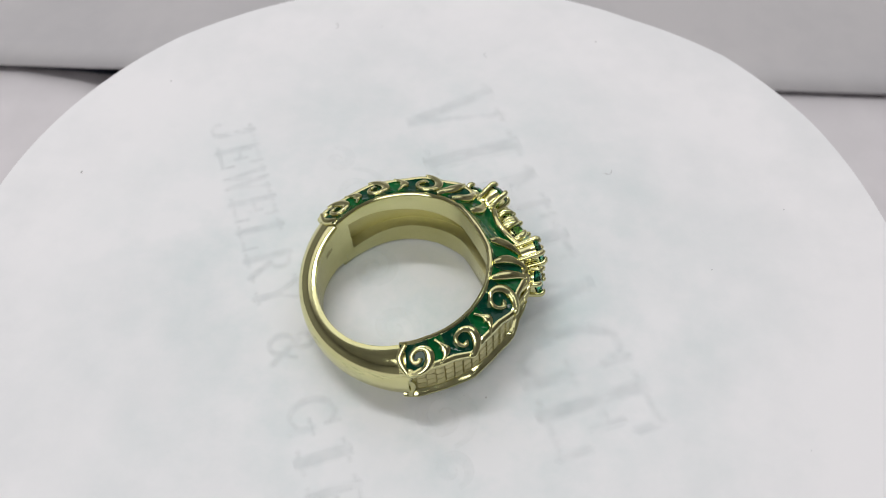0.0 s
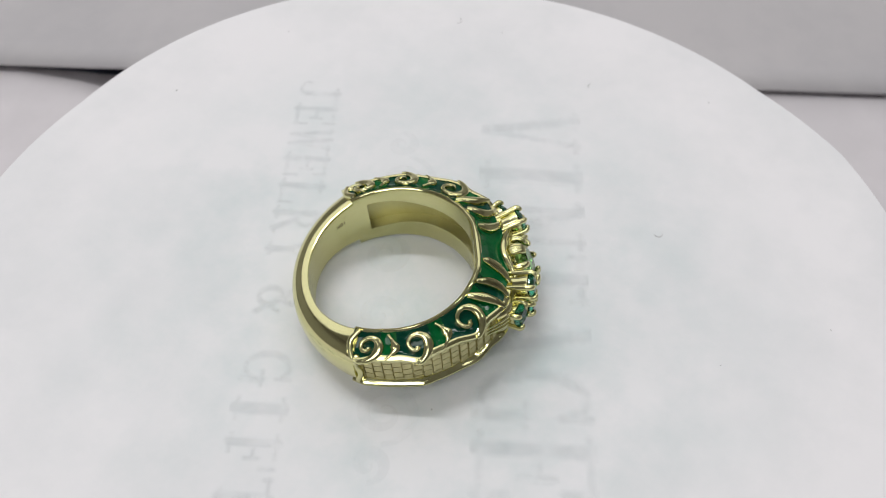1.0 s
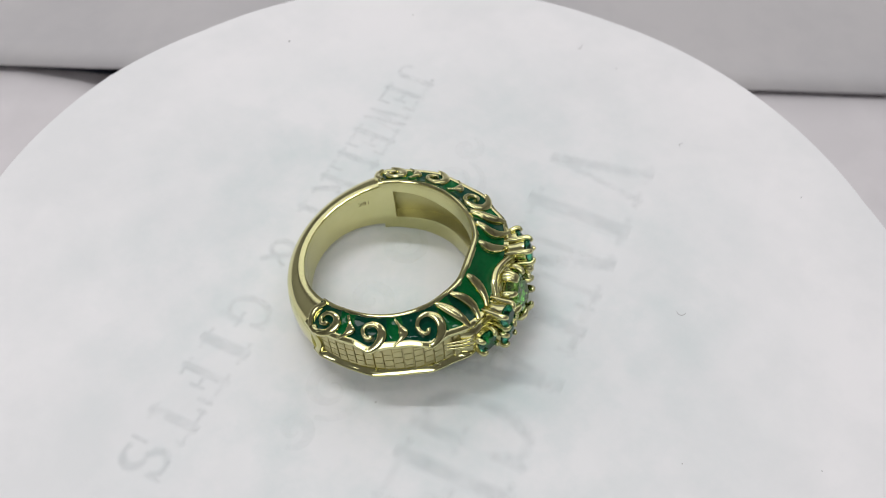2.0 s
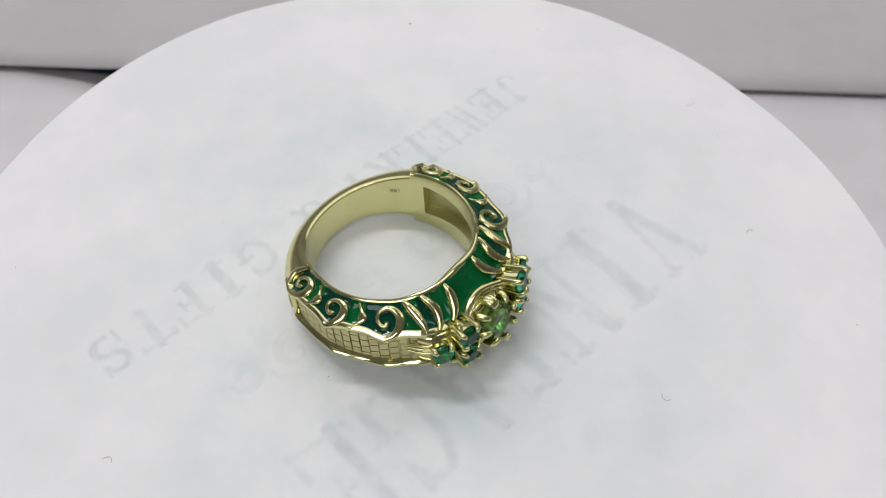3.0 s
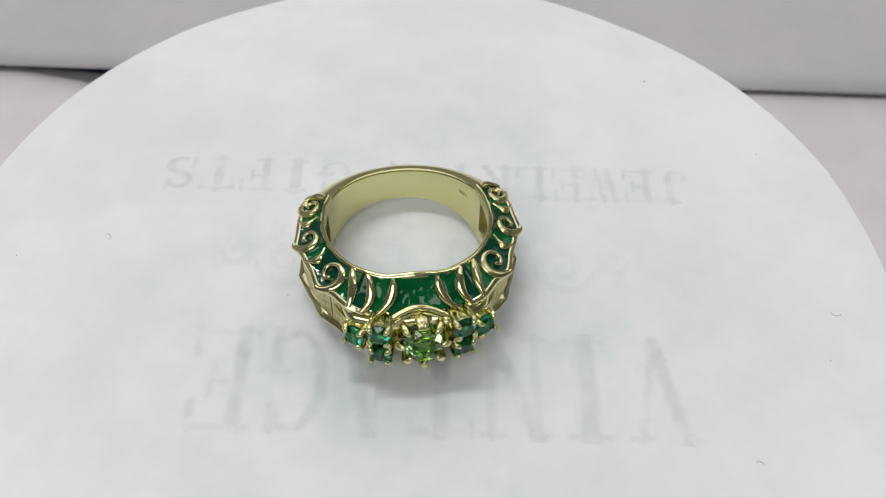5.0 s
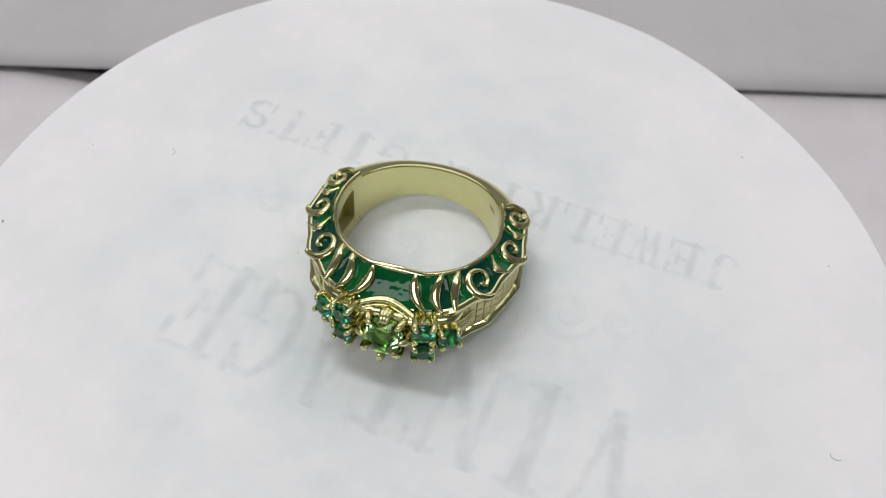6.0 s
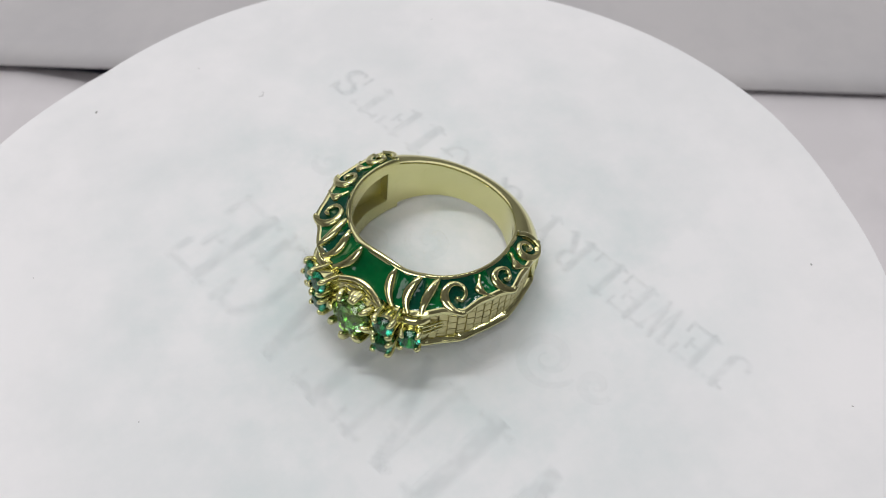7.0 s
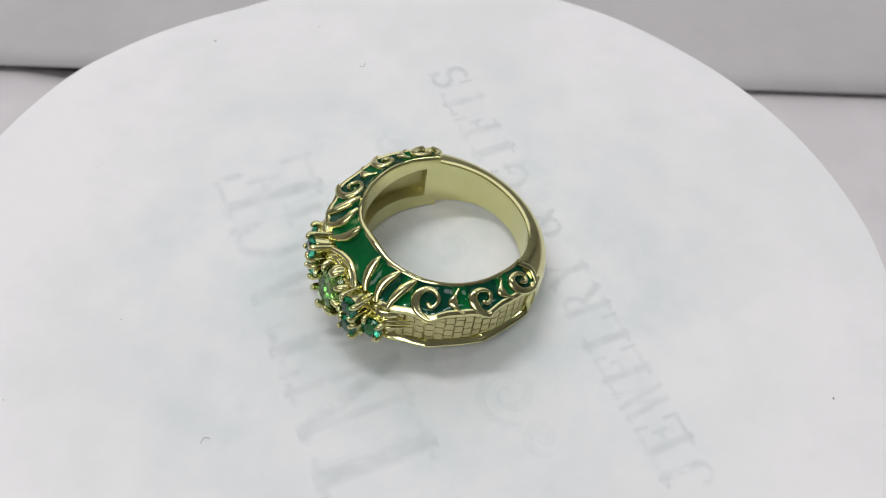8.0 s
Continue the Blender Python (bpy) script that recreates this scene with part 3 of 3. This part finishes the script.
    loft(bm, rows, ring=True, caps=True)
    part("gallery", bm, M_GOLD, thing, smooth=50)
    for hand in (-1, 1):
        for z in (1.0, 0.35, -0.3):
            bm = bmesh.new()
            tube(bm, [polar(hand * (32 + 11.5 * f), outer(32 + 11.5 * f) - tip(32 + 11.5 * f) + 0.25 - 0.62 * f, z * (1 - 0.25 * f)) for f in [k / 8 for k in range(9)]], [0.19 - 0.01 * k for k in range(9)], 8)
            part("rail", bm, M_GOLD, thing, smooth=60)

    # stones in their settings
    part_setting(thing, (13.05, 0.28, -0.2), 0, 24, 2.15, 8, 0, M_GEM, "round light green faceted stone", 2.5)
    for hand in (-1, 1):
        for z, lean in ((1.62, 12), (-1.32, 2)):
            part_setting(thing, (13.2, hand * 4.1 + 0.2, z), hand * 14, lean, 1.12, 4, 45, M_EMERALD, "small round emerald green stone", 3.0)
        part_setting(thing, (11.85, hand * 6.4 + 0.15, 0.12), hand * 32, 14, 1.12, 4, 45, M_EMERALD, "small round emerald green stone", 3.0)
    return thing


def brilliant(r):
    """A round brilliant, girdle in the plane x = 0, table towards +x."""
    bm = bmesh.new()
    def at(x, rr, k):
        return bm.verts.new((x, rr * math.cos(math.pi * k / 8), rr * math.sin(math.pi * k / 8)))
    tab = [at(0.36 * r, 0.56 * r, 2 * k) for k in range(8)]
    star = [at(0.21 * r, 0.80 * r, 2 * k + 1) for k in range(8)]
    gir = [at(0.03 * r, r, k) for k in range(16)]
    gir2 = [at(-0.03 * r, r, k) for k in range(16)]
    pav = [at(-0.50 * r, 0.46 * r, 2 * k + 1) for k in range(8)]
    cul = bm.verts.new((-0.86 * r, 0, 0))
    bm.faces.new(tab)
    for k in range(8):
        n = (k + 1) % 8
        bm.faces.new((tab[k], tab[n], star[k]))
        bm.faces.new((tab[n], star[k], gir[(2 * k + 2) % 16], star[n]))
        bm.faces.new((star[k], gir[2 * k], gir[2 * k + 1]))
        bm.faces.new((star[k], gir[2 * k + 1], gir[(2 * k + 2) % 16]))
        bm.faces.new((gir2[2 * k], gir2[2 * k + 1], pav[k]))
        bm.faces.new((gir2[2 * k + 1], gir2[(2 * k + 2) % 16], pav[k]))
        bm.faces.new((gir2[(2 * k + 2) % 16], pav[n], cul, pav[k]))
    for k in range(16):
        n = (k + 1) % 16
        bm.faces.new((gir[k], gir[n], gir2[n], gir2[k]))
    return bm


def part_setting(thing, at, turn, lean, r, prongs, first, stone_mat, stone_label, reach=2.1):
    """A cup with prongs and its stone, at a place on the head, facing outwards."""
    m = Matrix.Translation(at) @ Matrix.Rotation(radians(turn), 4, "Z") @ Matrix.Rotation(radians(-lean), 4, "Y")
    big = r > 1.5
    back = -reach
    bm = bmesh.new()
    prof = [(-0.16, 0.84), (-0.20, 0.96), (-0.5, 0.98), (-1.1, 0.88), (back, 0.80), (back, 0.1), (-1.25, 0.1), (-1.1, 0.55), (-0.5, 0.72)]
    loft(bm, [[(x, rr * r * math.cos(k * math.pi / 16), rr * r * math.sin(k * math.pi / 16)) for k in range(32)] for x, rr in prof], ring=True, loop=True)
    bm.transform(m)
    cup = part("stone_cup", bm, M_GOLD, thing, smooth=40)
    w = 0.43 if big else 0.31
    for k in range(prongs):
        a = radians(first + 360 * k / prongs)
        bm = bmesh.new()
        path = [(back, 1.05), (-1.0, 1.10), (-0.3, 1.14), (0.12 * r, 1.15), (0.30 * r, 1.02), (0.38 * r, 0.90)]
        tube(bm, [(x, rr * r * math.cos(a), rr * r * math.sin(a)) for x, rr in path], [w * 0.95, w * 1.05, w * 1.08, w, w * 0.88, w * 0.66] if big else [w * 0.9, w * 0.95, w, w, w * 0.98, w * 0.8], 10)
        if big and k == prongs // 4:
            for da in (-0.13, 0.13):
                tube(bm, [(x + 0.05, rr * r * math.cos(a + da), rr * r * math.sin(a + da)) for x, rr in path], [w * 0.8, w * 0.85, w * 0.9, w * 0.85, w * 0.7, w * 0.5], 10)
        bm.transform(m)
        part("prong", bm, M_GOLD, cup, smooth=60)
    bm = brilliant(r)
    bm.transform(m)
    part("stone", bm, stone_mat, cup, stone_label, smooth=0)


def side_bricks(thing):
    """The lattice of little blocks in the channel along each shoulder."""
    bm = bmesh.new()
    vs = box(bm, -0.16, 0.10, -0.43, 0.43, -0.475, 0.475)
    for v in vs:
        if v.co.x > 0:
            v.co.y *= 0.91
            v.co.z *= 0.94
    tall = finish(bm, "brick", 0)
    tall.materials.append(M_BRICK)
    bm = bmesh.new()
    vs = box(bm, -0.16, 0.10, -0.43, 0.43, -0.22, 0.22)
    for v in vs:
        if v.co.x > 0:
            v.co.y *= 0.91
            v.co.z *= 0.90
    short = finish(bm, "brick", 0)
    short.materials.append(M_BRICK)
    for hand in (-1, 1):
        bm = bmesh.new()
        rows = []
        for k in range(37):
            a = 35 + 78.5 * k / 36
            rc = outer(a) - tip(a) - 0.55
            rows.append([polar(hand * a, rc, z) for z in (-2.0, 0, 1.9)] + [polar(hand * a, rc - 0.2, z) for z in (1.9, 0, -2.0)])
        loft(bm, rows, ring=True, caps=True)
        channel = part("side_channel", bm, M_BRICK, thing, "matt gold channel with a brick-like lattice", smooth=40)
        bm = bmesh.new()
        tube(bm, [polar(hand * (112.6 + 0.8 * math.sin(z * 2.4)), outer(112) - tip(112) - 0.18, z) for z in [-2.1 + 0.35 * k for k in range(13)]], [0.34 + 0.10 * abs(k / 6 - 1) for k in range(13)], 10)
        part("end_post", bm, M_GOLD, thing, "wavy polished gold post closing the channel", smooth=60)
        for k in range(16):
            a = 38.28 + 4.92 * k
            rc = outer(a) - tip(a) - 0.44
            stack = ((tall, 1.30), (tall, 0.28), (tall, -0.74), (short, -1.50)) if k % 2 else ((short, 1.55), (tall, 0.80), (tall, -0.22), (tall, -1.24))
            for mesh, z in stack:
                ob = new("brick", mesh)
                ob.parent = channel
                ob.matrix_local = Matrix.Translation(polar(hand * a, rc, z) * MM) @ Matrix.Rotation(radians(hand * a), 4, "Z")


M_MARK = material("stamped_mark", gold(0.35, 0.5, 1500, (0.20, 0.17, 0.08), (0.28, 0.24, 0.12)))
plate = turntable()
disc = paper_disc()
jewel = signet_ring()
side_bricks(jewel)

# where the ring lies on the paper
REST = pose(0, 0, 0, 0, 0, 28.8) @ pose(-3.0 * MM, -1.55 * MM, 4.46 * MM, 0, -5.2, 0)


def motions():
    """The plate turns clockwise with the paper and the ring on it."""
    steps = [k * 0.5 for k in range(17)]
    turn = [(t, pose(0, 0, 0, 0, 0, -(21.874 * t + 0.0229 * t * t))) for t in steps]
    walk(plate, turn)
    walk(disc, turn)
    walk(jewel, [(t, m @ REST) for t, m in turn])


motions()
